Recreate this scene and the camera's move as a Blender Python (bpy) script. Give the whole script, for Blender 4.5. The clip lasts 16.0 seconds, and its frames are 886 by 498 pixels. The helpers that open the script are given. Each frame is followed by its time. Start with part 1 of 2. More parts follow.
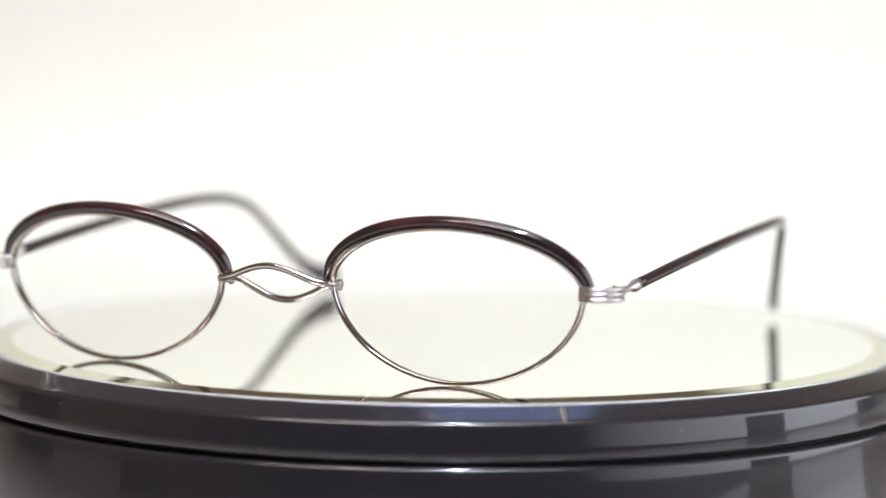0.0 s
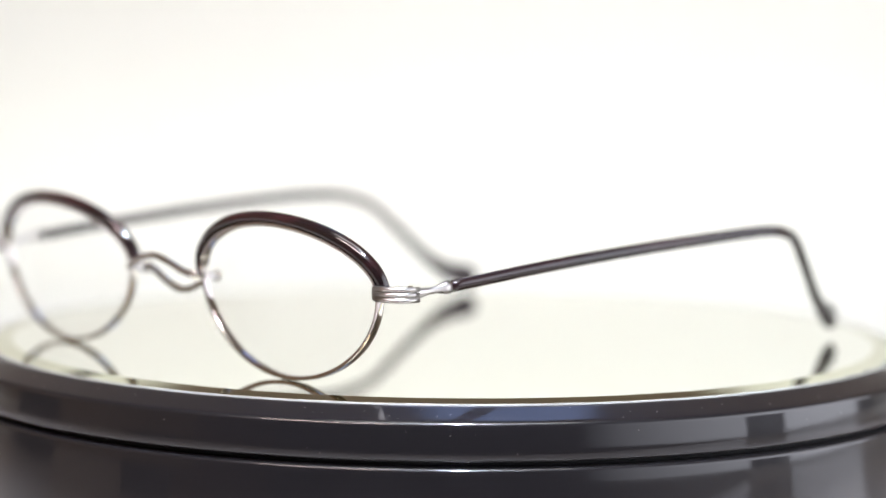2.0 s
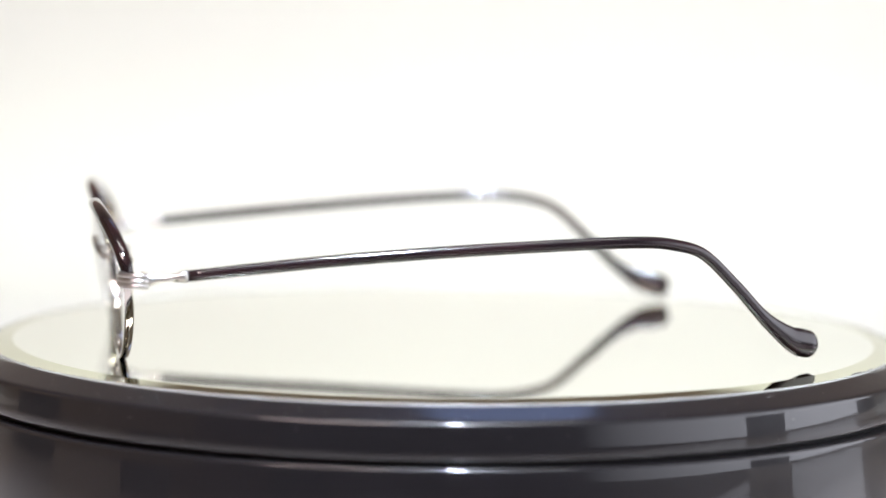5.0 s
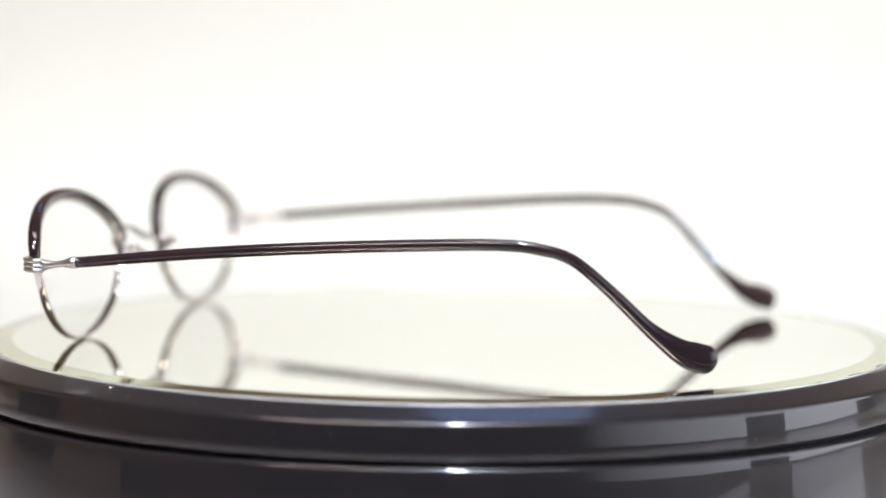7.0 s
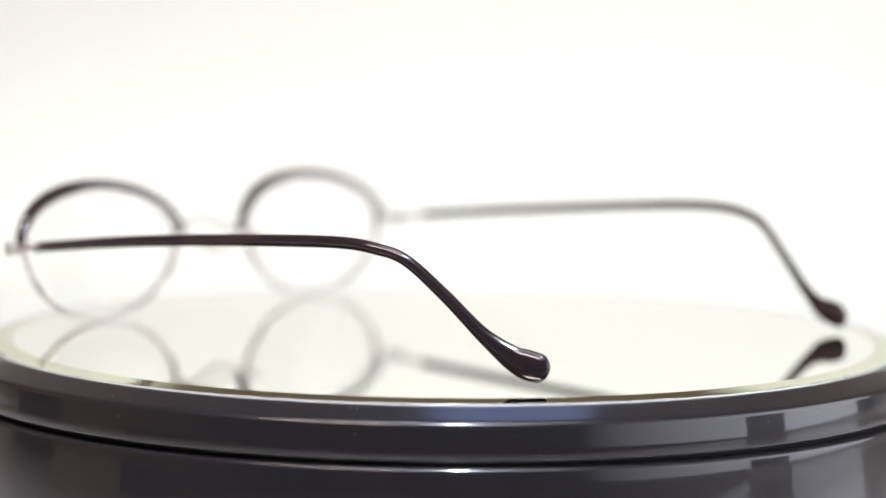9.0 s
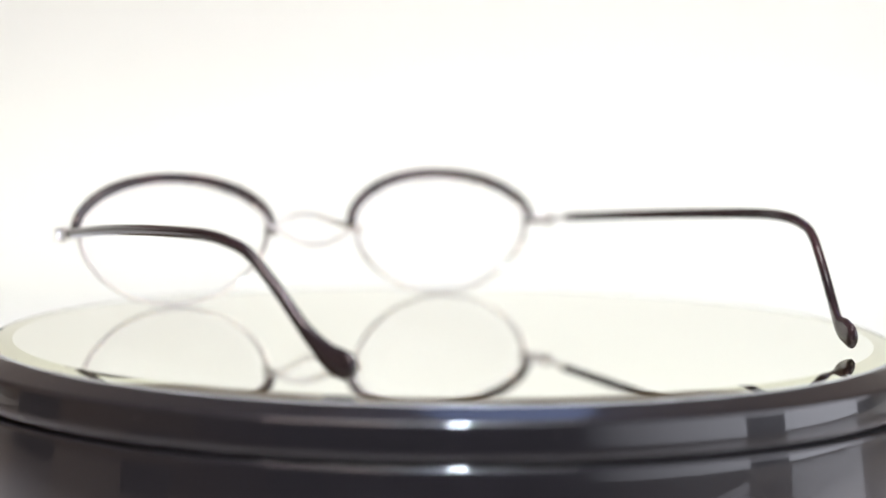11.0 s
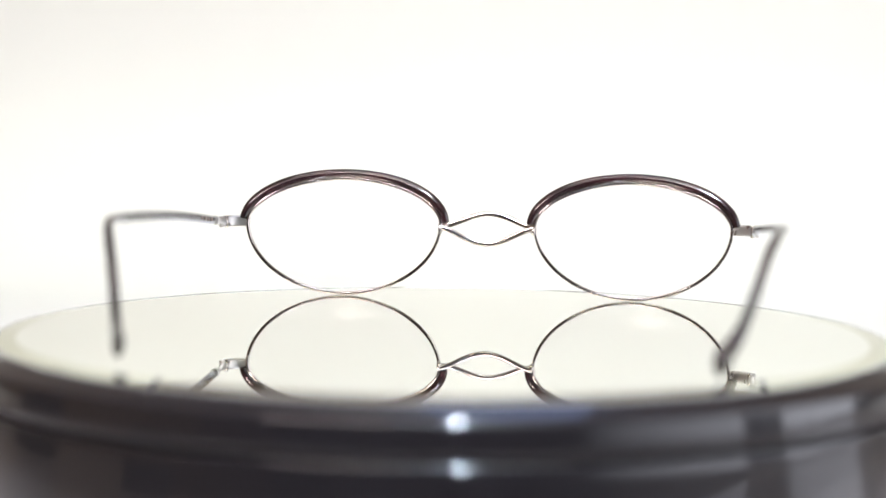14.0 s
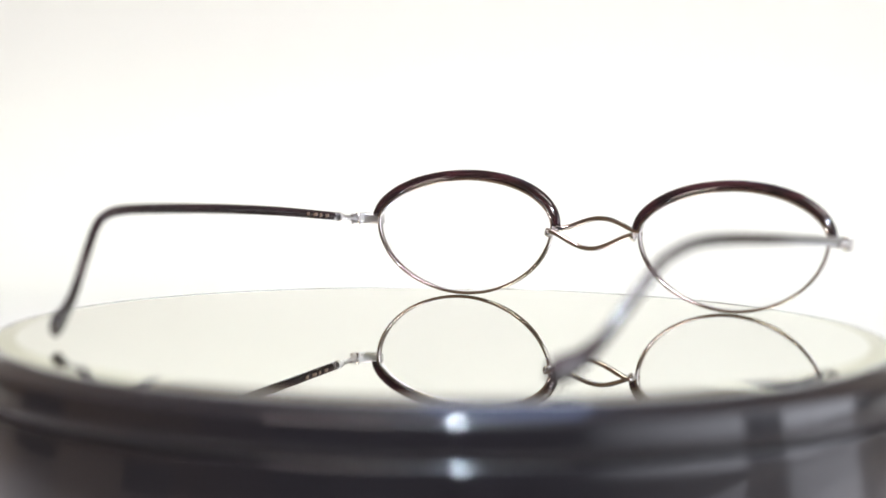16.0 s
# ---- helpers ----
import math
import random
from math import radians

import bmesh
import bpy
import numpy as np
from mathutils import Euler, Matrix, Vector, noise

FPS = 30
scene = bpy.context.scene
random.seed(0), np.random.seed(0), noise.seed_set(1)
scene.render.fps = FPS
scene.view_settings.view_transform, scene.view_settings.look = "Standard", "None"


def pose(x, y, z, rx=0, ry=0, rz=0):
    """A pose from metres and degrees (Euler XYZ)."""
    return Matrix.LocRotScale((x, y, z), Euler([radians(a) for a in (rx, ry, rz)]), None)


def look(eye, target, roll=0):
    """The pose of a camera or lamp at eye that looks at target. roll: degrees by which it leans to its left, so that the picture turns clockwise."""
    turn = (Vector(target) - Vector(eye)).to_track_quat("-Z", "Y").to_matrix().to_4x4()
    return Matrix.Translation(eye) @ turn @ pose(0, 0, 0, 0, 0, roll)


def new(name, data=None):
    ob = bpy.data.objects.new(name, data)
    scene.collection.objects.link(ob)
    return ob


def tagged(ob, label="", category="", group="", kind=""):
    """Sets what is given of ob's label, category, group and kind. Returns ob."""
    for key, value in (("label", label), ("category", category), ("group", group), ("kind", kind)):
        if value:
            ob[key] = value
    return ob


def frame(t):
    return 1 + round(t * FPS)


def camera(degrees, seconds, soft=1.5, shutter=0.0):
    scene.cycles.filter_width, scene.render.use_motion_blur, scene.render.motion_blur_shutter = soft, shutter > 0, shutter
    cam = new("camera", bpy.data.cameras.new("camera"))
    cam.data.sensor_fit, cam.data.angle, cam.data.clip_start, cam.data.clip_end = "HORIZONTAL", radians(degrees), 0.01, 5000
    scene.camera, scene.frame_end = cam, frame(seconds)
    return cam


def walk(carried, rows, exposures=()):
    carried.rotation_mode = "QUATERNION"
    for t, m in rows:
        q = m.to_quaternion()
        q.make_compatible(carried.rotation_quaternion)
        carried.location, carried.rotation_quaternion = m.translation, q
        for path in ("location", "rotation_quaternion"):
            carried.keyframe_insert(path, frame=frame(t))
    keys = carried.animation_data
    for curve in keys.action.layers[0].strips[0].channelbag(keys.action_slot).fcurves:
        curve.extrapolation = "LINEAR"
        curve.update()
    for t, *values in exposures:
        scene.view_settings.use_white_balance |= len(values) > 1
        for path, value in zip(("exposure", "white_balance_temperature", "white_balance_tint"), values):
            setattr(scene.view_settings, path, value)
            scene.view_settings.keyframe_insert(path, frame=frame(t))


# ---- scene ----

S = 0.092  # metres in one radius of the mirror; plan numbers below are in such radii

# ---- camera ----
cam = camera(22.617, 16.0, soft=1.5)
PITCH, YAW, ROLL = 0.0874425, -0.00046547, 0.6318
EYE = Vector((0.0, -4.99219, 0.628686)) * S
AIM = Vector((math.sin(YAW) * math.cos(PITCH), math.cos(YAW) * math.cos(PITCH), -math.sin(PITCH)))
BACK = EYE - AIM * 0.0363 * S  # the lens sees a little wider once it focuses far
near_view, far_view = look(EYE, EYE + AIM, ROLL), look(BACK, BACK + AIM, ROLL)
walk(cam, [(0.0, near_view), (12.6, near_view), (12.9, far_view), (16.0, far_view)])
focus_point = new("focus_point")
focus_point.empty_display_size = 0.005
cam.data.dof.use_dof = True
cam.data.dof.focus_object = focus_point
cam.data.dof.aperture_fstop = 7.9

# ---- world and lights ----
world = bpy.data.worlds.new("room_world")
world.use_nodes = True
scene.world = world
world.node_tree.nodes["Background"].inputs[0].default_value = (0.9, 0.95, 1.0, 1)
world.node_tree.nodes["Background"].inputs[1].default_value = 0.05


def area_lamp(name, eye, target, sx, sy, watts, colour, shape="RECTANGLE", spread=180):
    data = bpy.data.lights.new(name, "AREA")
    data.shape, data.size, data.size_y, data.energy, data.color = shape, sx, sy, watts, colour
    data.spread = radians(spread)
    ob = new(name, data)
    ob.matrix_world = look(eye, target)
    return ob


area_lamp("backdrop_light", (-0.16, 0.30, 0.72), (-0.14, 0.62, 0.03), 1.9, 0.2, 2.64, (0.92, 1.0, 0.965), spread=84)
area_lamp("ceiling_panel_light", (0.05, -0.25, 1.62), (0.05, -0.25, 0), 1.0, 0.3, 9.0, (1.0, 0.98, 0.95))
area_lamp("overhead_softbox_light", (0.10, 1.10, 1.22), (0.0, 0.0, 0.0), 0.42, 0.4, 0.62, (0.34, 0.50, 1.0), "ELLIPSE")
area_lamp("camera_light", (0.045, -0.50, 0.85), (0, 0, 0), 0.070, 0.070, 1.05, (0.74, 0.82, 1.0), "ELLIPSE", spread=34)
# Two unseen panels, added to brighten the turntable's reflections: cool right, warm left.
area_lamp("side_fill_light_right", (0.80, -0.50, 0.24), (0.0, -0.42, 0.20), 1.6, 0.56, 3.3, (0.86, 0.89, 1.0), spread=108)
area_lamp("side_fill_light_left", (-0.85, -0.15, 0.24), (0.0, -0.15, 0.20), 1.0, 0.56, 0.15, (1.0, 0.70, 0.42))
area_lamp("strip_light", (-0.40, -0.70, 0.75), (0, 0, 0), 0.5, 0.08, 6.0, (1.0, 0.82, 0.78))


# ---- materials ----
def material(name, colour, rough=0.5, metal=0.0, **more):
    m = bpy.data.materials.new(name)
    m.use_nodes = True
    b = m.node_tree.nodes["Principled BSDF"]
    b.inputs["Base Color"].default_value = (*colour, 1)
    b.inputs["Roughness"].default_value = rough
    b.inputs["Metallic"].default_value = metal
    for key, value in more.items():
        b.inputs[key.replace("_", " ")].default_value = value
    return m


def node(m, kind, **inputs):
    n = m.node_tree.nodes.new(kind)
    for key, value in inputs.items():
        n.inputs[key].default_value = value
    return n


def grain(m, scale, low, high, target="Base Color", detail=4.0, stretch=(1, 1, 1), lo=0.35, hi=0.65):
    """Noise between two colours (or two greys) in object space."""
    t = m.node_tree
    at = t.nodes.new("ShaderNodeTexCoord")
    mp = t.nodes.new("ShaderNodeMapping")
    mp.inputs["Scale"].default_value = stretch
    n = node(m, "ShaderNodeTexNoise", Scale=scale, Detail=detail)
    r = t.nodes.new("ShaderNodeValToRGB")
    r.color_ramp.elements[0].position, r.color_ramp.elements[1].position = lo, hi
    r.color_ramp.elements[0].color, r.color_ramp.elements[1].color = (*low, 1), (*high, 1)
    t.links.new(at.outputs["Object"], mp.inputs["Vector"])
    t.links.new(mp.outputs["Vector"], n.inputs["Vector"])
    t.links.new(n.outputs["Fac"], r.inputs["Fac"])
    t.links.new(r.outputs["Color"], t.nodes["Principled BSDF"].inputs[target])
    return n


def relief(m, scale, strength, distance=0.001, detail=3.0):
    t = m.node_tree
    at = t.nodes.new("ShaderNodeTexCoord")
    n = node(m, "ShaderNodeTexNoise", Scale=scale, Detail=detail)
    b = node(m, "ShaderNodeBump", Strength=strength, Distance=distance)
    t.links.new(at.outputs["Object"], n.inputs["Vector"])
    t.links.new(n.outputs["Fac"], b.inputs["Height"])
    t.links.new(b.outputs["Normal"], t.nodes["Principled BSDF"].inputs["Normal"])


def g3(v):
    return (v, v, v)


silver = material("polished_silver_metal", (0.69, 0.65, 0.62), 0.12, 1.0)
grain(silver, 350, g3(0.09), g3(0.15), "Roughness")
satin_silver = material("satin_silver_metal", (0.66, 0.635, 0.61), 0.3, 1.0)
grain(satin_silver, 500, g3(0.27), g3(0.36), "Roughness")
tortoise = material("dark_tortoiseshell_acetate", (0.02, 0.008, 0.007), 0.12, Coat_Weight=0.6, Coat_Roughness=0.05)
grain(tortoise, 130, (0.010, 0.006, 0.006), (0.032, 0.011, 0.012), lo=0.42, hi=0.7, stretch=(1, 1, 2.5))
temple_plastic = material("dark_brown_acetate", (0.02, 0.01, 0.01), 0.13, Coat_Weight=0.3, Coat_Roughness=0.04)
grain(temple_plastic, 90, (0.012, 0.008, 0.009), (0.036, 0.017, 0.018), lo=0.45, hi=0.75, stretch=(1, 0.35, 1))
lens_glass = material("clear_demo_lens", (1, 1, 1), 0.0)


def clear_sheet(m):
    """Thin clear glass: see-through, with a gloss that grows at a slant."""
    t = m.node_tree
    clear = node(m, "ShaderNodeBsdfTransparent", Color=(0.987, 0.986, 0.988, 1))
    gloss = node(m, "ShaderNodeBsdfGlossy", Roughness=0.02)
    facing = node(m, "ShaderNodeLayerWeight", Blend=0.5)
    steep = t.nodes.new("ShaderNodeMath")
    steep.operation = "POWER"
    steep.inputs[1].default_value = 4.0
    slant = t.nodes.new("ShaderNodeMath")
    slant.operation = "MULTIPLY_ADD"
    slant.inputs[1].default_value, slant.inputs[2].default_value = 0.14, 0.010
    t.links.new(facing.outputs["Facing"], steep.inputs[0])
    t.links.new(steep.outputs[0], slant.inputs[0])
    mix = t.nodes.new("ShaderNodeMixShader")
    t.links.new(slant.outputs[0], mix.inputs[0])
    t.links.new(clear.outputs[0], mix.inputs[1])
    t.links.new(gloss.outputs[0], mix.inputs[2])
    t.links.new(mix.outputs[0], t.nodes["Material Output"].inputs["Surface"])


clear_sheet(lens_glass)
mirror_silver = material("cream_tinted_mirror", (0.862, 0.884, 0.788), 0.012, 1.0)
bevel_silver = material("green_tinted_mirror_bevel", (0.51, 0.51, 0.32), 0.03, 1.0)
glass_edge = material("grey_ground_glass_edge", (0.32, 0.32, 0.29), 0.3)
black_gloss = material("glossy_black_plastic", (0.0096, 0.0088, 0.0098), 0.28, Specular_IOR_Level=0.25, Coat_Weight=1.0, Coat_Roughness=0.022)
grain(black_gloss, 260, g3(0.285), g3(0.305), "Roughness")
gap_shade_black = material("matt_black_gap_shade", (0.004, 0.004, 0.004), 0.7)
stamp_bronze = material("worn_bronze_print", (0.10, 0.062, 0.036), 0.45)
edge_patch_dark = material("dark_mirror_edge_patch", (0.035, 0.035, 0.028), 0.35)
dust_grey = material("pale_dust", (0.22, 0.21, 0.205), 0.9)
paper = material("white_backdrop_paper", (0.86, 0.86, 0.84), 0.8)
relief(paper, 300, 0.05)
warm_paint = material("brown_wall_paint", (0.30, 0.19, 0.12), 0.7)
grain(warm_paint, 3, (0.27, 0.17, 0.105), (0.33, 0.21, 0.135))
beige_paint = material("beige_wall_paint", (0.68, 0.60, 0.52), 0.7)
grain(beige_paint, 3, (0.65, 0.57, 0.49), (0.71, 0.63, 0.55))
# Darkness of the room behind the camera, put into the wall's colour.
dim_room_paint = material("dark_grey_dim_room_paint", (0.08, 0.08, 0.085), 0.7)
grain(dim_room_paint, 3, (0.07, 0.07, 0.074), (0.09, 0.09, 0.096))
wall_paint = material("warm_cream_wall_paint", (0.55, 0.47, 0.39), 0.7)
grain(wall_paint, 3, (0.52, 0.44, 0.36), (0.58, 0.50, 0.42))
ceiling_paint = material("warm_cream_ceiling_paint", (0.54, 0.47, 0.40), 0.8)
grain(ceiling_paint, 4, (0.51, 0.44, 0.37), (0.57, 0.50, 0.43))
floor_wood = material("brown_floor_boards", (0.2, 0.13, 0.08), 0.45)
grain(floor_wood, 8, (0.14, 0.09, 0.055), (0.26, 0.17, 0.1), stretch=(1, 8, 1))
table_laminate = material("glossy_pale_table_laminate", (0.60, 0.56, 0.53), 0.14)
grain(table_laminate, 60, (0.57, 0.53, 0.50), (0.63, 0.59, 0.56))
relief(table_laminate, 40, 0.05)
box_black = material("matt_black_box", (0.012, 0.012, 0.016), 0.5)
grain(box_black, 50, g3(0.4), g3(0.65), "Roughness")


# ---- mesh helpers ----
def part(name, bm, mat, parent=None, label="", smooth=True):
    """One mesh object from a bmesh, under a thing or a part."""
    bmesh.ops.recalc_face_normals(bm, faces=bm.faces[:])
    me = bpy.data.meshes.new(name)
    bm.to_mesh(me)
    bm.free()
    for f in me.polygons:
        f.use_smooth = smooth
    me.materials.append(mat)
    ob = new(name, me)
    ob.parent = parent
    if label:
        ob["label"] = label
    return ob


def box(bm, a, b, bevel=0.0, seg=2):
    """A box between two corners, with rounded edges."""
    lo, hi = [min(p) for p in zip(a, b)], [max(p) for p in zip(a, b)]
    made = bmesh.ops.create_cube(bm, size=1.0)["verts"]
    for v in made:
        v.co = [lo[i] + (v.co[i] + 0.5) * (hi[i] - lo[i]) for i in range(3)]
    if bevel:
        edges = list({e for v in made for e in v.link_edges})
        bmesh.ops.bevel(bm, geom=edges, offset=bevel, segments=seg, profile=0.5, affect="EDGES")
    return bm


def lathe(profile, n=256):
    """A solid of revolution about z from (radius, height) pairs."""
    bm = bmesh.new()
    rings = []
    for r, z in profile:
        if r < 1e-6:
            rings.append([bm.verts.new((0, 0, z))])
        else:
            rings.append([bm.verts.new((r * math.cos(2 * math.pi * k / n), r * math.sin(2 * math.pi * k / n), z)) for k in range(n)])
    for a, b in zip(rings, rings[1:]):
        for k in range(n):
            j = (k + 1) % n
            quad = [a[k % len(a)], a[j % len(a)], b[j % len(b)], b[k % len(b)]]
            corners = list(dict.fromkeys(quad))
            if len(corners) > 2:
                bm.faces.new(corners)
    return bm


def sweep(bm, path, sizes, up, closed=False, n=16, power=2.0, dome=True):
    """A tube along a path. sizes: (half across, half along up) at each point; up: a vector that the section keeps to."""
    count = len(path)
    rings = []
    for i, p in enumerate(path):
        a = path[(i - 1) % count] if closed or i else path[0]
        b = path[(i + 1) % count] if closed or i < count - 1 else path[-1]
        t = (b - a).normalized()
        side = t.cross(Vector(up)).normalized()
        top = side.cross(t).normalized()
        w, h = sizes[i]
        ring = []
        for k in range(n):
            c, s = math.cos(2 * math.pi * k / n), math.sin(2 * math.pi * k / n)
            c, s = math.copysign(abs(c) ** (2 / power), c), math.copysign(abs(s) ** (2 / power), s)
            ring.append(bm.verts.new(p + side * (w * c) + top * (h * s)))
        rings.append(ring)
    pairs = list(zip(rings, rings[1:] + rings[:1])) if closed else list(zip(rings, rings[1:]))
    for a, b in pairs:
        for k in range(n):
            bm.faces.new((a[k], a[(k + 1) % n], b[(k + 1) % n], b[k]))
    if not closed:
        bm.faces.new(rings[0])
        bm.faces.new(rings[-1])
    return bm


def spline(knots, n=8):
    """Points on a Catmull-Rom curve through knots (tuples of any length)."""
    k = np.array(knots, float)
    k = np.vstack([2 * k[0] - k[1], k, 2 * k[-1] - k[-2]])
    out = []
    for i in range(1, len(k) - 2):
        for s in np.linspace(0, 1, n, endpoint=False):
            out.append(0.5 * (2 * k[i] + (k[i + 1] - k[i - 1]) * s + (2 * k[i - 1] - 5 * k[i] + 4 * k[i + 1] - k[i + 2]) * s * s
                              + (3 * k[i] - k[i - 1] - 3 * k[i + 1] + k[i + 2]) * s ** 3))
    out.append(k[-2])
    return out


# ---- the room ----
def slab(name, a, b, mat, label="", category=""):
    ob = part(name, box(bmesh.new(), a, b), mat, smooth=False)
    return tagged(ob, label, category, kind="structure")


# The whole room is out of view; its paints tint the reflections.
X0, X1, Y0, Y1, Z0, Z1 = -1.6, 1.6, -2.2, 1.3, -0.80, 1.70
slab("floor", (X0, Y0, Z0 - 0.1), (X1, Y1, Z0), floor_wood, "brown wooden floor of the room", "floor")
slab("ceiling", (X0, Y0, Z1), (X1, Y1, Z1 + 0.1), ceiling_paint, "plain warm cream painted ceiling", "ceiling")
slab("wall_north", (X0 - 0.1, Y1, Z0 - 0.1), (X1 + 0.1, Y1 + 0.1, Z1 + 0.1), wall_paint, "warm cream painted wall behind the backdrop", "wall")
slab("wall_south", (X0 - 0.1, Y0 - 0.1, Z0 - 0.1), (X1 + 0.1, Y0, Z1 + 0.1), dim_room_paint, "unseen wall behind the camera, painted dark for the dim room there", "wall")
slab("wall_west", (X0 - 0.1, Y0, Z0 - 0.1), (X0, Y1, Z1 + 0.1), warm_paint, "brown painted side wall", "wall")
slab("wall_east", (X1, Y0, Z0 - 0.1), (X1 + 0.1, Y1, Z1 + 0.1), beige_paint, "beige painted side wall", "wall")

TABLE_Z = -0.046


def build_table():
    table = tagged(new("table"), "glossy pale laminate table under the turntable", "table")
    part("tabletop", box(bmesh.new(), (-1.0, -0.26, TABLE_Z - 0.025), (1.0, 0.80, TABLE_Z), 0.003), table_laminate, table)
    for x in (-0.94, 0.94):
        for y in (-0.20, 0.74):
            part("leg", box(bmesh.new(), (x - 0.025, y - 0.025, Z0), (x + 0.025, y + 0.025, TABLE_Z - 0.025), 0.003), table_laminate, table)


build_table()


def build_backdrop():
    bm = bmesh.new()
    prof = [(0.14, 0.0), (0.35, 0.0), (0.50, 0.0)]
    for k in range(1, 13):
        a = math.pi / 2 * k / 12
        prof.append((0.50 + 0.12 * math.sin(a), 0.12 - 0.12 * math.cos(a)))
    prof.append((0.625, 0.24))
    rows = []
    for y, z in prof:
        rows.append([bm.verts.new((x, y, TABLE_Z + 0.002 + z)) for x in (-0.75, 0.95)])
    for a, b in zip(rows, rows[1:]):
        bm.faces.new((a[0], a[1], b[1], b[0]))
    ob = part("backdrop_paper", bm, paper)
    m = ob.modifiers.new("thickness", "SOLIDIFY")
    m.thickness = 0.0008
    tagged(ob, "white paper backdrop curving up from the table", "backdrop", kind="structure")


build_backdrop()


def build_reflected_box(az, dist, w, h, lift):
    """A low black box, unseen, added for a dark reflection; lift: the height of the pale plinth that it is fixed to."""
    ob = tagged(new("reflected_dark_box"), "unseen black box on a white block, added for a dark reflection in the turntable" if lift else "unseen low black box on the table, added for a dark reflection in the turntable", "case", "cases round the turntable")
    if lift:
        part("plinth", box(bmesh.new(), (-w / 2 - 0.004, -0.044, 0), (w / 2 + 0.004, 0.044, lift), 0.002), paper, ob, "white block added to end the dark reflection")
    part("body", box(bmesh.new(), (-w / 2, -0.04, lift), (w / 2, 0.04, lift + h), 0.004), box_black, ob)
    part("lid", box(bmesh.new(), (-w / 2 - 0.001, -0.041, lift + h * 0.7), (w / 2 + 0.001, 0.041, lift + h + 0.002), 0.004), box_black, ob)
    ob.matrix_world = pose(dist * math.sin(radians(az)), -dist * math.cos(radians(az)), TABLE_Z, 0, 0, az)


# Added out of view: each makes one dark square in the black plastic.
for az, dist, w, h, lift in ((68, 0.48, 0.075, 0.042, 0.020), (101, 0.50, 0.052, 0.042, 0.020), (-58, 0.40, 0.075, 0.022, 0.0), (-92, 0.46, 0.11, 0.045, 0.0)):
    build_reflected_box(az, dist, w, h, lift)


# ---- the turntable ----
def build_turntable():
    thing = tagged(new("turntable"), "round glossy black display turntable with a mirror top", "turntable")
    thing.location = (0, 0, TABLE_Z)
    up = -TABLE_Z / S

    def prof(rows):
        return [(r * S, (z + up) * S) for r, z in rows]

    part("base", lathe(prof([(0, -up), (1.09, -up), (1.098, -up + 0.01), (1.098, -0.28), (1.0965, -0.22), (1.0935, -0.17), (1.0905, -0.135), (1.0888, -0.1165), (1.0882, -0.1125), (1.0868, -0.1100), (1.0842, -0.1086), (1.080, -0.1082),
                             (1.074, -0.1081), (1.0, -0.108), (0.5, -0.108), (0, -0.108)])), black_gloss, thing)
    # Black ring in the gap; the gap's shade is put into its colour.
    part("gap_shade_ring", lathe(prof([(0.9, -0.112), (1.062, -0.112), (1.062, -0.094), (0.9, -0.094)])), gap_shade_black, thing, "black ring in the gap under the platter, standing in for its shade")
    platter = part("platter", lathe([(r * S, z * S) for r, z in [(0, -0.098), (1.062, -0.098), (1.0745, -0.0983), (1.0785, -0.0965), (1.0797, -0.092), (1.0788, -0.075), (1.0768, -0.055), (1.0742, -0.0365),
                                     (1.0738, -0.0328), (1.0722, -0.0295), (1.0695, -0.0273), (1.0650, -0.0254), (1.060, -0.0235), (1.04, -0.0159), (1.020, -0.0083), (1.0140, -0.0060), (1.0138, -0.0060), (1.0, -0.0060), (0, -0.0060)]]),
                   black_gloss, thing, "glossy black platter rim")
    platter.location = (0, 0, -TABLE_Z)
    part("mirror", lathe([(r * S, z * S) for r, z in [(0, 0), (0.5, 0), (0.960, 0)]]), mirror_silver, platter, "cream-tinted round mirror")
    part("mirror_bevel", lathe([(r * S, z * S) for r, z in [(0.960, 0), (0.972, -0.001), (1.0085, -0.004)]]), bevel_silver, platter, "greenish bevelled mirror border")
    part("glass_edge", lathe([(r * S, z * S) for r, z in [(1.0085, -0.004), (1.0088, -0.0028), (1.0105, -0.0025), (1.0118, -0.0035), (1.0122, -0.0060)]]), glass_edge, platter, "pale glass edge")
    # dust and chipped glass
    rnd = random.Random(4)
    bm = bmesh.new()

    def fleck(a, r, z, tilt, size, long=1.0, turn=0.0):
        put = Matrix.Rotation(a, 4, "Z") @ Matrix.Translation((r * S, 0, z * S)) @ Matrix.Rotation(tilt, 4, "Y") @ Matrix.Rotation(turn, 4, "Z")
        c = bmesh.ops.create_cone(bm, cap_ends=True, segments=6, radius1=size * S, radius2=size * 0.6 * S, depth=size * 0.4 * S)["verts"]
        for v in c:
            v.co.x *= long * rnd.uniform(0.8, 1.2)
            v.co = put @ v.co

    for _ in range(90):
        f = rnd.random()
        fleck(rnd.uniform(0, 2 * math.pi), 1.020 + 0.043 * f, -0.0079 - 0.0163 * f, radians(21), rnd.uniform(0.0006, 0.0016), rnd.choice((1, 1, 1.6)), rnd.uniform(0, 3))
    for _ in range(80):
        f = rnd.random()
        fleck(rnd.uniform(0, 2 * math.pi), 1.0755 + 0.004 * f, -0.042 - 0.045 * f, radians(86), rnd.uniform(0.0005, 0.0013), 1.0, 0)
    for _ in range(14):
        fleck(rnd.uniform(0, 2 * math.pi), 1.006, -0.0034, 0, rnd.uniform(0.0012, 0.0026), rnd.uniform(1, 2), 0)
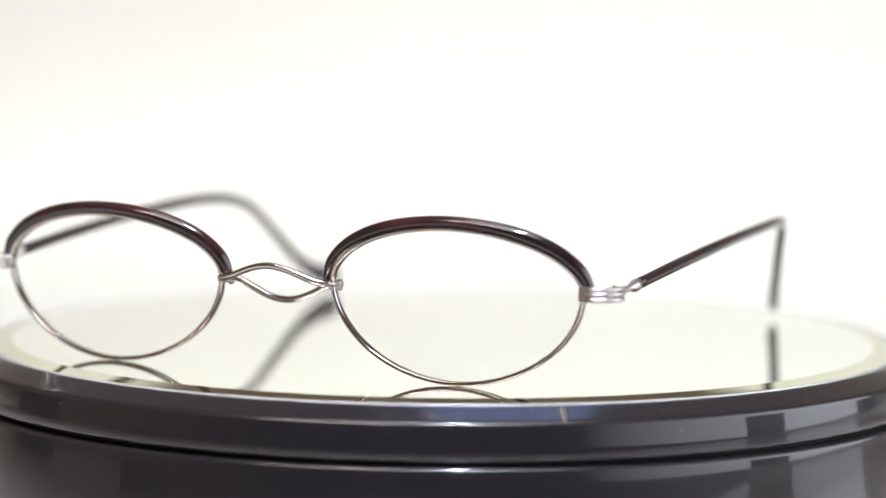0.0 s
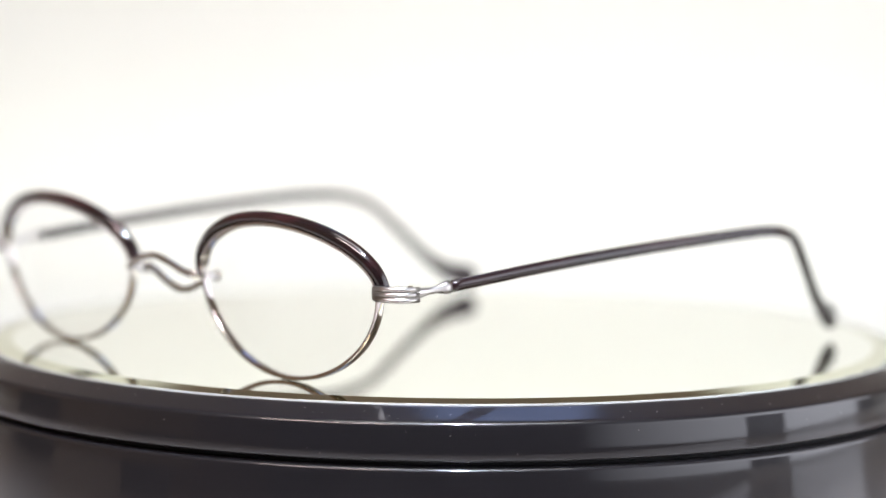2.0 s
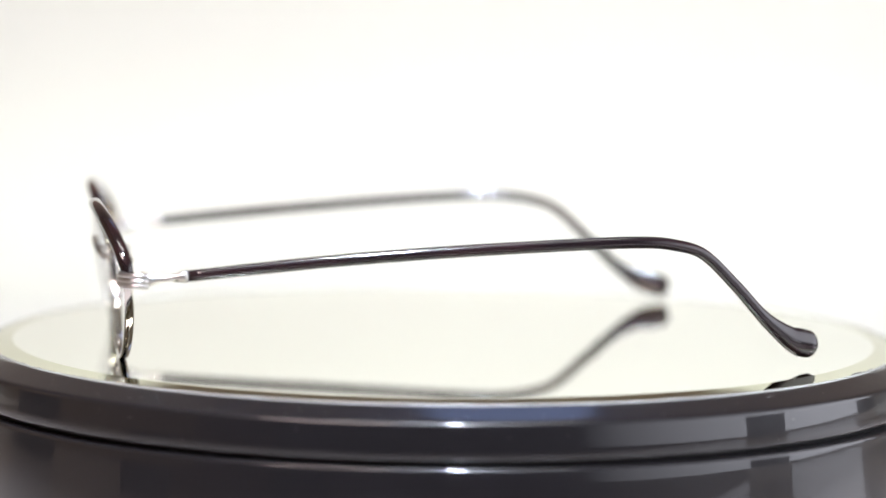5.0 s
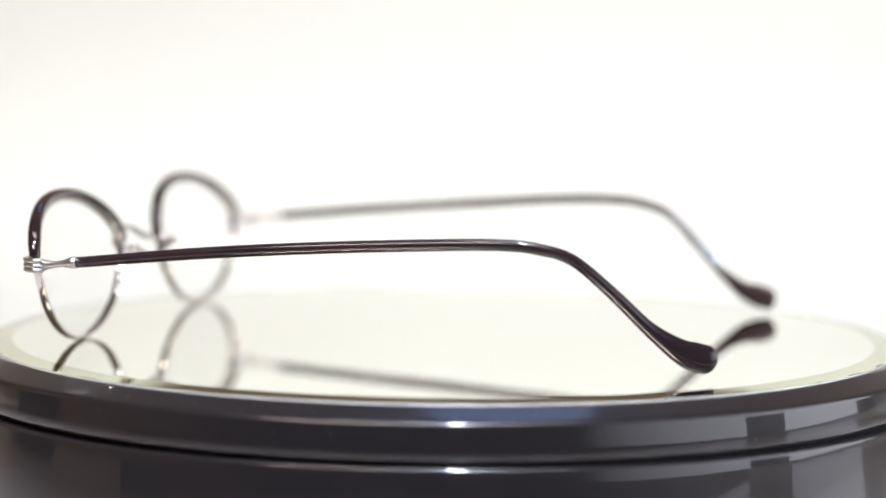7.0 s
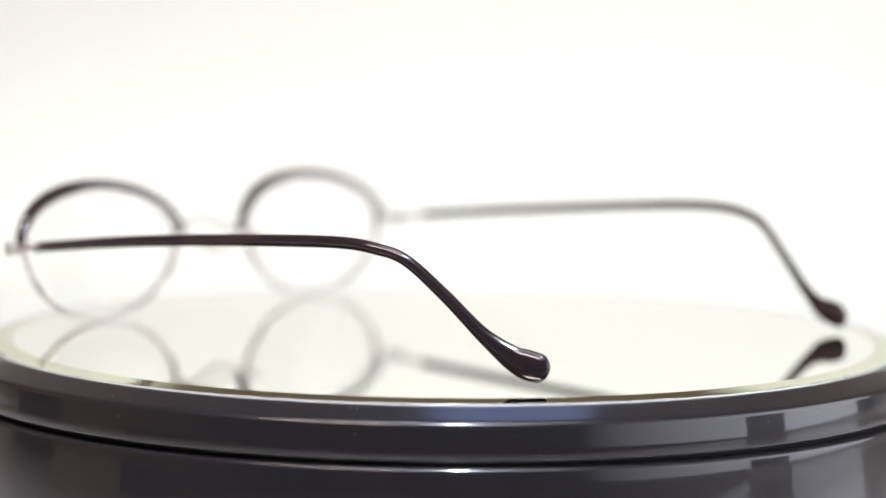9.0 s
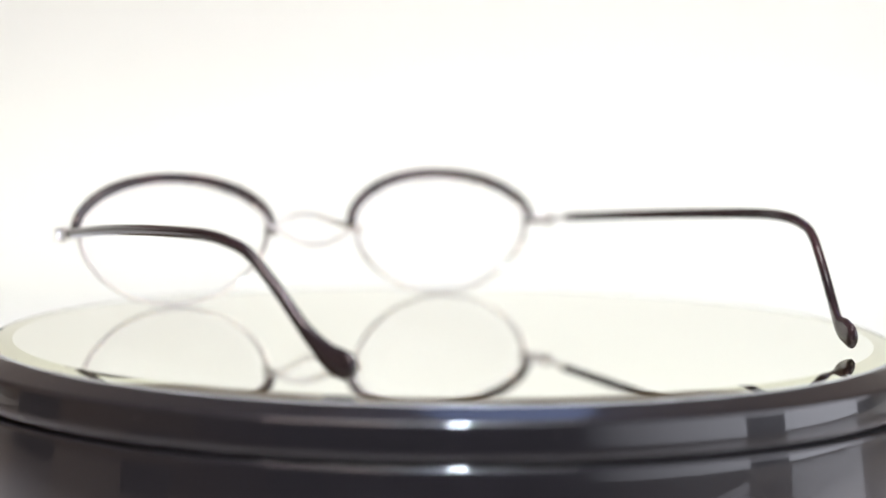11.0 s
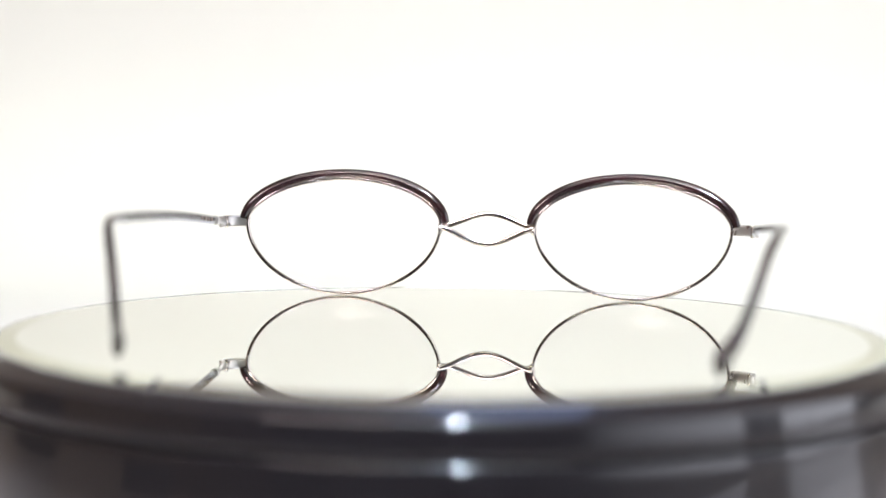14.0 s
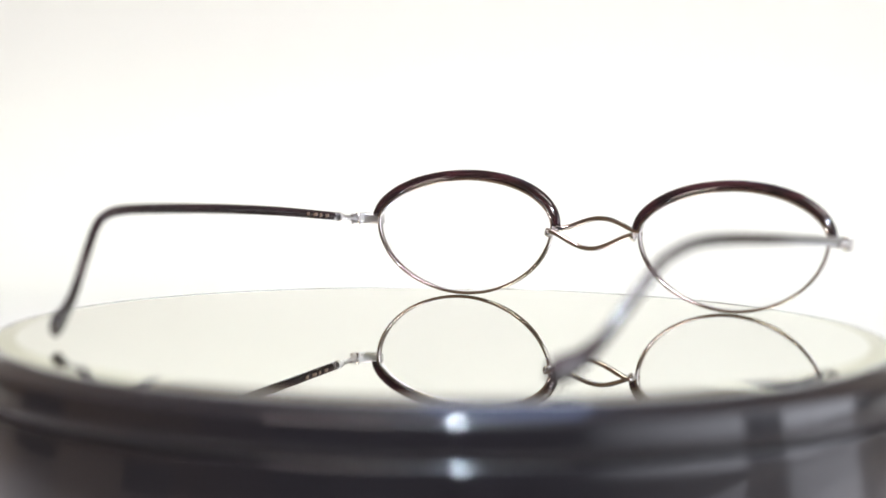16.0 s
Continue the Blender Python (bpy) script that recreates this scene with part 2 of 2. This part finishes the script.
    tagged(part("dust_flecks", bm, dust_grey, platter, "pale dust flecks"), kind="stuff")
    # dark patches of uneven depth, at random along the bevel's outer edge
    bm = bmesh.new()
    for _ in range(26):
        a0, span = rnd.uniform(0, 2 * math.pi), rnd.uniform(0.01, 0.075)
        n = max(5, int(span / 0.006))
        deep = rnd.uniform(0.004, 0.011)
        rows = []
        for k in range(n + 1):
            a = a0 + span * k / n
            wide = deep * math.sin(math.pi * k / n) ** 0.5 * rnd.uniform(0.45, 1.0) + 0.0004
            rows.append([bm.verts.new((r * S * math.cos(a), r * S * math.sin(a), z * S)) for r, z in ((1.0082, -0.0036), (1.0082 - wide, -0.0036 + wide * 0.074))])
        for p, q in zip(rows, rows[1:]):
            bm.faces.new((p[0], p[1], q[1], q[0]))
    tagged(part("dark_edge_patches", bm, edge_patch_dark, platter, "dark irregular patches at the mirror's edge"), kind="stuff")
    return thing, platter


turntable, platter = build_turntable()

# ---- the eyeglasses ----
LENS_X, LENS_Y, LENS_Z, LENS_A, LENS_UP, LENS_DOWN = 0.3777, -1.0251, 0.1895, 0.2545, 0.1155, 0.1860
PAN, WRAP, SAG = 0.1259, 0.0371, 0.6265
PLATE = (0.1211, -0.9600, 0.1780)


def lens_point(side, phi, grow=0.0, out=0.0, part_way=1.0):
    """A point on the outline of a lens: phi from the temple side, upwards; grow: outward by so much; out: towards the front;
    part_way: from the middle of the lens to its outline."""
    c, s = math.cos(phi), math.sin(phi)
    e = 1.05 if s > 0 else 1.03
    u = (LENS_A + grow) * math.copysign(abs(c) ** e, c)
    v = ((LENS_UP if s > 0 else LENS_DOWN) + grow) * math.copysign(abs(s) ** e, s)
    u, v = u * part_way, v * part_way
    x = LENS_X + u * math.cos(WRAP)
    y = LENS_Y + u * math.sin(WRAP) - v * math.sin(PAN) + SAG * (u * u + v * v) - out
    return Vector((side * x, y, LENS_Z + v * math.cos(PAN))) * S


def build_glasses():
    thing = tagged(new("eyeglasses"), "oval silver wire eyeglasses with dark brown brow bars and temples", "eyeglasses")
    for side in (1, -1):
        n = 120
        # rim wire
        ring = [lens_point(side, 2 * math.pi * k / n) for k in range(n)]
        part("rim", sweep(bmesh.new(), ring, [(0.0044 * S, 0.0090 * S)] * n, (0, 1, 0), closed=True, n=24, power=3.4), silver, thing, "silver metal wire rim")
        # clear lens, a shallow shell
        bm = bmesh.new()
        rings = []
        for skin in (0.0, 0.012):
            layers = []
            for f in (0.995, 0.85, 0.65, 0.4, 0.15):
                layers.append([bm.verts.new(lens_point(side, 2 * math.pi * k / 48, 0.0, 0.006 - skin, f)) for k in range(48)])
            for a, b in zip(layers, layers[1:]):
                for k in range(48):
                    bm.faces.new((a[k], a[(k + 1) % 48], b[(k + 1) % 48], b[k]))
            bm.faces.new(layers[-1])
            rings.append(layers[0])
        for k in range(48):
            bm.faces.new((rings[0][k], rings[0][(k + 1) % 48], rings[1][(k + 1) % 48], rings[1][k]))
        lens = part("lens", bm, lens_glass, thing, "clear demonstration lens")
        lens.visible_shadow = False
        # brow bar over the upper rim
        m = 64
        phis = [radians(4) + radians(174) * k / m for k in range(m + 1)]
        bar, size = [], []
        for k, phi in enumerate(phis):
            full = math.sin(2 * phi) ** 2
            bar.append(lens_point(side, phi, 0.0125 + 0.0015 * full, 0.002))
            end = min(1.0, 0.80 + 0.2 * min(k, m - k) / 6)
            size.append(((0.0122 + 0.0020 * full) * S * end, 0.0140 * S * end))
        part("brow_bar", sweep(bmesh.new(), bar, size, (0, 1, 0), n=20), tortoise, thing, "dark brown tortoiseshell brow bar")
        # bridge plate with its screw ring
        bm = bmesh.new()
        sx = side
        plate = [Vector((sx * 0.122, y, 0.1795)) * S for y in (-1.003, -0.995, -0.985, -0.977, -0.970, -0.966)]
        sweep(bm, plate, [(0.0035 * S, h * S) for h in (0.010, 0.008, 0.0072, 0.0075, 0.0078, 0.0070)], (0, 0, 1), n=12)
        bp = part("bridge_plate", bm, satin_silver, thing)
        ring = [Vector((sx * PLATE[0], PLATE[1] + 0.0075 * math.cos(2 * math.pi * k / 24), PLATE[2] + 0.0075 * math.sin(2 * math.pi * k / 24))) * S for k in range(24)]
        part("screw_ring", sweep(bmesh.new(), ring, [(0.0034 * S, 0.0050 * S)] * 24, (1, 0, 0), closed=True, n=10), silver, bp)
        # endpiece with hinge leaves
        bm = bmesh.new()
        path = [Vector((sx * x, y, 0.190)) * S for x, y in ((0.628, -0.986), (0.650, -0.984), (0.672, -0.976), (0.686, -0.962), (0.690, -0.944))]
        sweep(bm, path, [(0.0055 * S, 0.0135 * S), (0.006 * S, 0.0145 * S), (0.007 * S, 0.0145 * S), (0.007 * S, 0.014 * S), (0.006 * S, 0.012 * S)], (0, 0, 1), n=16, power=4)
        ep = part("endpiece", bm, satin_silver, thing, "silver hinged endpiece")
        for z, h in ((0.2000, 0.0047), (0.190, 0.0045), (0.1800, 0.0047)):
            bm = bmesh.new()
            sweep(bm, [Vector((sx * x, y, z)) * S for x, y in ((0.640, -0.990), (0.662, -0.987), (0.682, -0.976), (0.694, -0.958), (0.695, -0.936))],
                  [(0.006 * S, h * S)] * 5, (0, 0, 1), n=10, power=3)
            part("hinge_leaf", bm, satin_silver, ep)
        bm = bmesh.new()
        bmesh.ops.create_cone(bm, cap_ends=True, segments=16, radius1=0.0045 * S, radius2=0.0045 * S, depth=0.0315 * S)
        bmesh.ops.translate(bm, verts=bm.verts[:], vec=Vector((sx * 0.683, -0.945, 0.190)) * S)
        part("hinge_pin", bm, silver, ep)
        # temple: neck, ferrule and acetate arm
        q = TEMPLE_R if side > 0 else TEMPLE_L
        f = Vector(q[0])
        h0 = Vector((sx * 0.688, -0.945, 0.190))
        bm = bmesh.new()
        steps = [(0.0, 0.0135, 0.007), (0.1, 0.0125, 0.007), (0.25, 0.0085, 0.006), (0.45, 0.0066, 0.0055), (0.62, 0.0066, 0.0058), (0.76, 0.0095, 0.0088), (0.88, 0.0124, 0.0116), (1.0, 0.0126, 0.0118)]
        sweep(bm, [(h0 + (f - h0) * s) * S for s, a, b in steps], [(b * S, a * S) for s, a, b in steps], (0, 0, 1), n=16)
        arm_knots = [(*p, w, h) for p, (w, h) in zip(q, TEMPLE_SIZE)]
        pts = spline(arm_knots, 9)
        arm_bm = bmesh.new()
        path = [Vector(p[:3]) * S for p in pts]
        size = [(p[3] * S, p[4] * S) for p in pts]
        # a rounded end to the tip
        last, way = path[-1], (path[-1] - path[-2]).normalized()
        w, h = size[-1]
        for k in range(1, 11):
            a = math.pi / 2 * k / 10.2
            path.append(last + way * (h * 0.85 * math.sin(a)))
            size.append((w * math.cos(a) ** 0.6, h * math.cos(a)))
        sweep(arm_bm, path, size, (0, -0.25, 1), n=20)
        arm = part("temple", arm_bm, temple_plastic, thing, "dark brown acetate temple with a paddle tip")
        part("ferrule", bm, satin_silver, arm, "silver neck and ferrule")
        if side > 0:
            # worn stamped marks on the inner face
            for y, long in ((-0.800, 0.016), (-0.772, 0.010), (-0.748, 0.020), (-0.716, 0.013)):
                f = (y + 0.86) / 0.26
                a, b = Vector(q[0]), Vector(q[1])
                c = a + (b - a) * f
                w = TEMPLE_SIZE[0][0] + (TEMPLE_SIZE[1][0] - TEMPLE_SIZE[0][0]) * f
                bm = bmesh.new()
                box(bm, Vector((c.x - w - 0.0006, y - long / 2, c.z - 0.0042)) * S, Vector((c.x - w + 0.0012, y + long / 2, c.z + 0.0042)) * S, 0.0004 * S, 1)
                part("stamp_mark", bm, stamp_bronze, arm, "worn bronze stamped mark")
    # twisted two-wire bridge
    for y0, dy, ey, z0, dz, ez in ((-0.9938, -0.0369, 0.40, 0.1843, 0.0319, 2.1), (-0.959, 0.0009, 1.5, 0.184, -0.0408, 1.9)):
        path = []
        for k in range(49):
            s = -math.cos(math.pi * k / 48)
            b = max(0.0, 1 - s * s)
            path.append(Vector((0.124 * s, y0 + dy * b ** ey, z0 + dz * b ** ez)) * S)
        part("bridge_wire", sweep(bmesh.new(), path, [(0.0064 * S, 0.0063 * S)] * 49, (0, 1, 0.2), n=20, power=2.8), silver, thing, "silver bridge wire")
    return thing


TEMPLE_R = [(0.6962, -0.86, 0.1997), (0.715, -0.6, 0.2275), (0.727, -0.35, 0.2472), (0.7326, -0.1, 0.2611), (0.7291, 0.03, 0.2646), (0.7189, 0.1, 0.2577),
            (0.7005, 0.163, 0.2372), (0.6740, 0.236, 0.1740), (0.6495, 0.306, 0.1045), (0.6320, 0.360, 0.0640), (0.6225, 0.389, 0.0500), (0.6145, 0.412, 0.0444)]
TEMPLE_L = [(-0.6911, -0.86, 0.2020), (-0.7170, -0.6, 0.2252), (-0.7340, -0.35, 0.2451), (-0.7299, -0.1, 0.2625), (-0.7139, 0.03, 0.2645), (-0.7035, 0.107, 0.2539),
            (-0.688, 0.168, 0.2295), (-0.662, 0.242, 0.1602), (-0.6345, 0.310, 0.0937), (-0.6090, 0.363, 0.056), (-0.5985, 0.399, 0.0450), (-0.5910, 0.424, 0.0390)]
TEMPLE_SIZE = [(0.0100, 0.0112), (0.0106, 0.0120), (0.0108, 0.0122), (0.0108, 0.0122), (0.0108, 0.0120), (0.0108, 0.0118), (0.0106, 0.0116), (0.0106, 0.0122), (0.0108, 0.0145), (0.0114, 0.0230), (0.0122, 0.0290), (0.0122, 0.0285)]
glasses = build_glasses()


# ---- what moves ----
TURN = [(0.0, -5.16), (0.5, 0.53), (1.0, 6.28), (1.5, 12.14), (2.0, 18.02), (2.5, 23.78), (3.0, 29.48), (3.5, 34.99), (4.0, 40.47), (4.6, 47.12), (5.2, 53.83),
        (5.8, 60.62), (6.5, 68.70), (7.0, 74.45), (7.5, 80.28), (8.0, 86.23), (8.5, 92.22), (9.0, 98.10), (9.6, 105.12), (10.2, 112.16), (10.8, 119.25), (11.5, 127.58), (12.0, 133.66),
        (12.5, 139.66), (13.0, 145.66), (13.5, 151.64), (14.0, 157.56), (14.5, 163.35), (15.0, 169.06), (15.5, 174.65), (16.0, 180.29)]


# how far away the lens is focused, along its axis
FOCUS = [(0.0, 4.27), (0.3, 4.20), (0.6, 4.06), (2.2, 4.06), (2.5, 4.43), (8.2, 4.43), (8.5, 4.25), (9.2, 4.24), (11.0, 4.75), (11.3, 4.75), (11.6, 4.48), (12.6, 4.45), (12.7, 5.10),
         (12.8, 5.67), (12.9, 5.80), (16.0, 5.80)]


def motions():
    seat = pose(0.0944 * S, 0.234 * S, 0.0, 0, 0, math.degrees(-0.504))
    walk(platter, [(t, pose(0, 0, -TABLE_Z, 0, 0, -a)) for t, a in TURN])
    walk(glasses, [(t, pose(0, 0, 0, 0, 0, -a) @ seat) for t, a in TURN])
    walk(focus_point, [(t, Matrix.Translation(EYE + AIM * d * S)) for t, d in FOCUS])


motions()
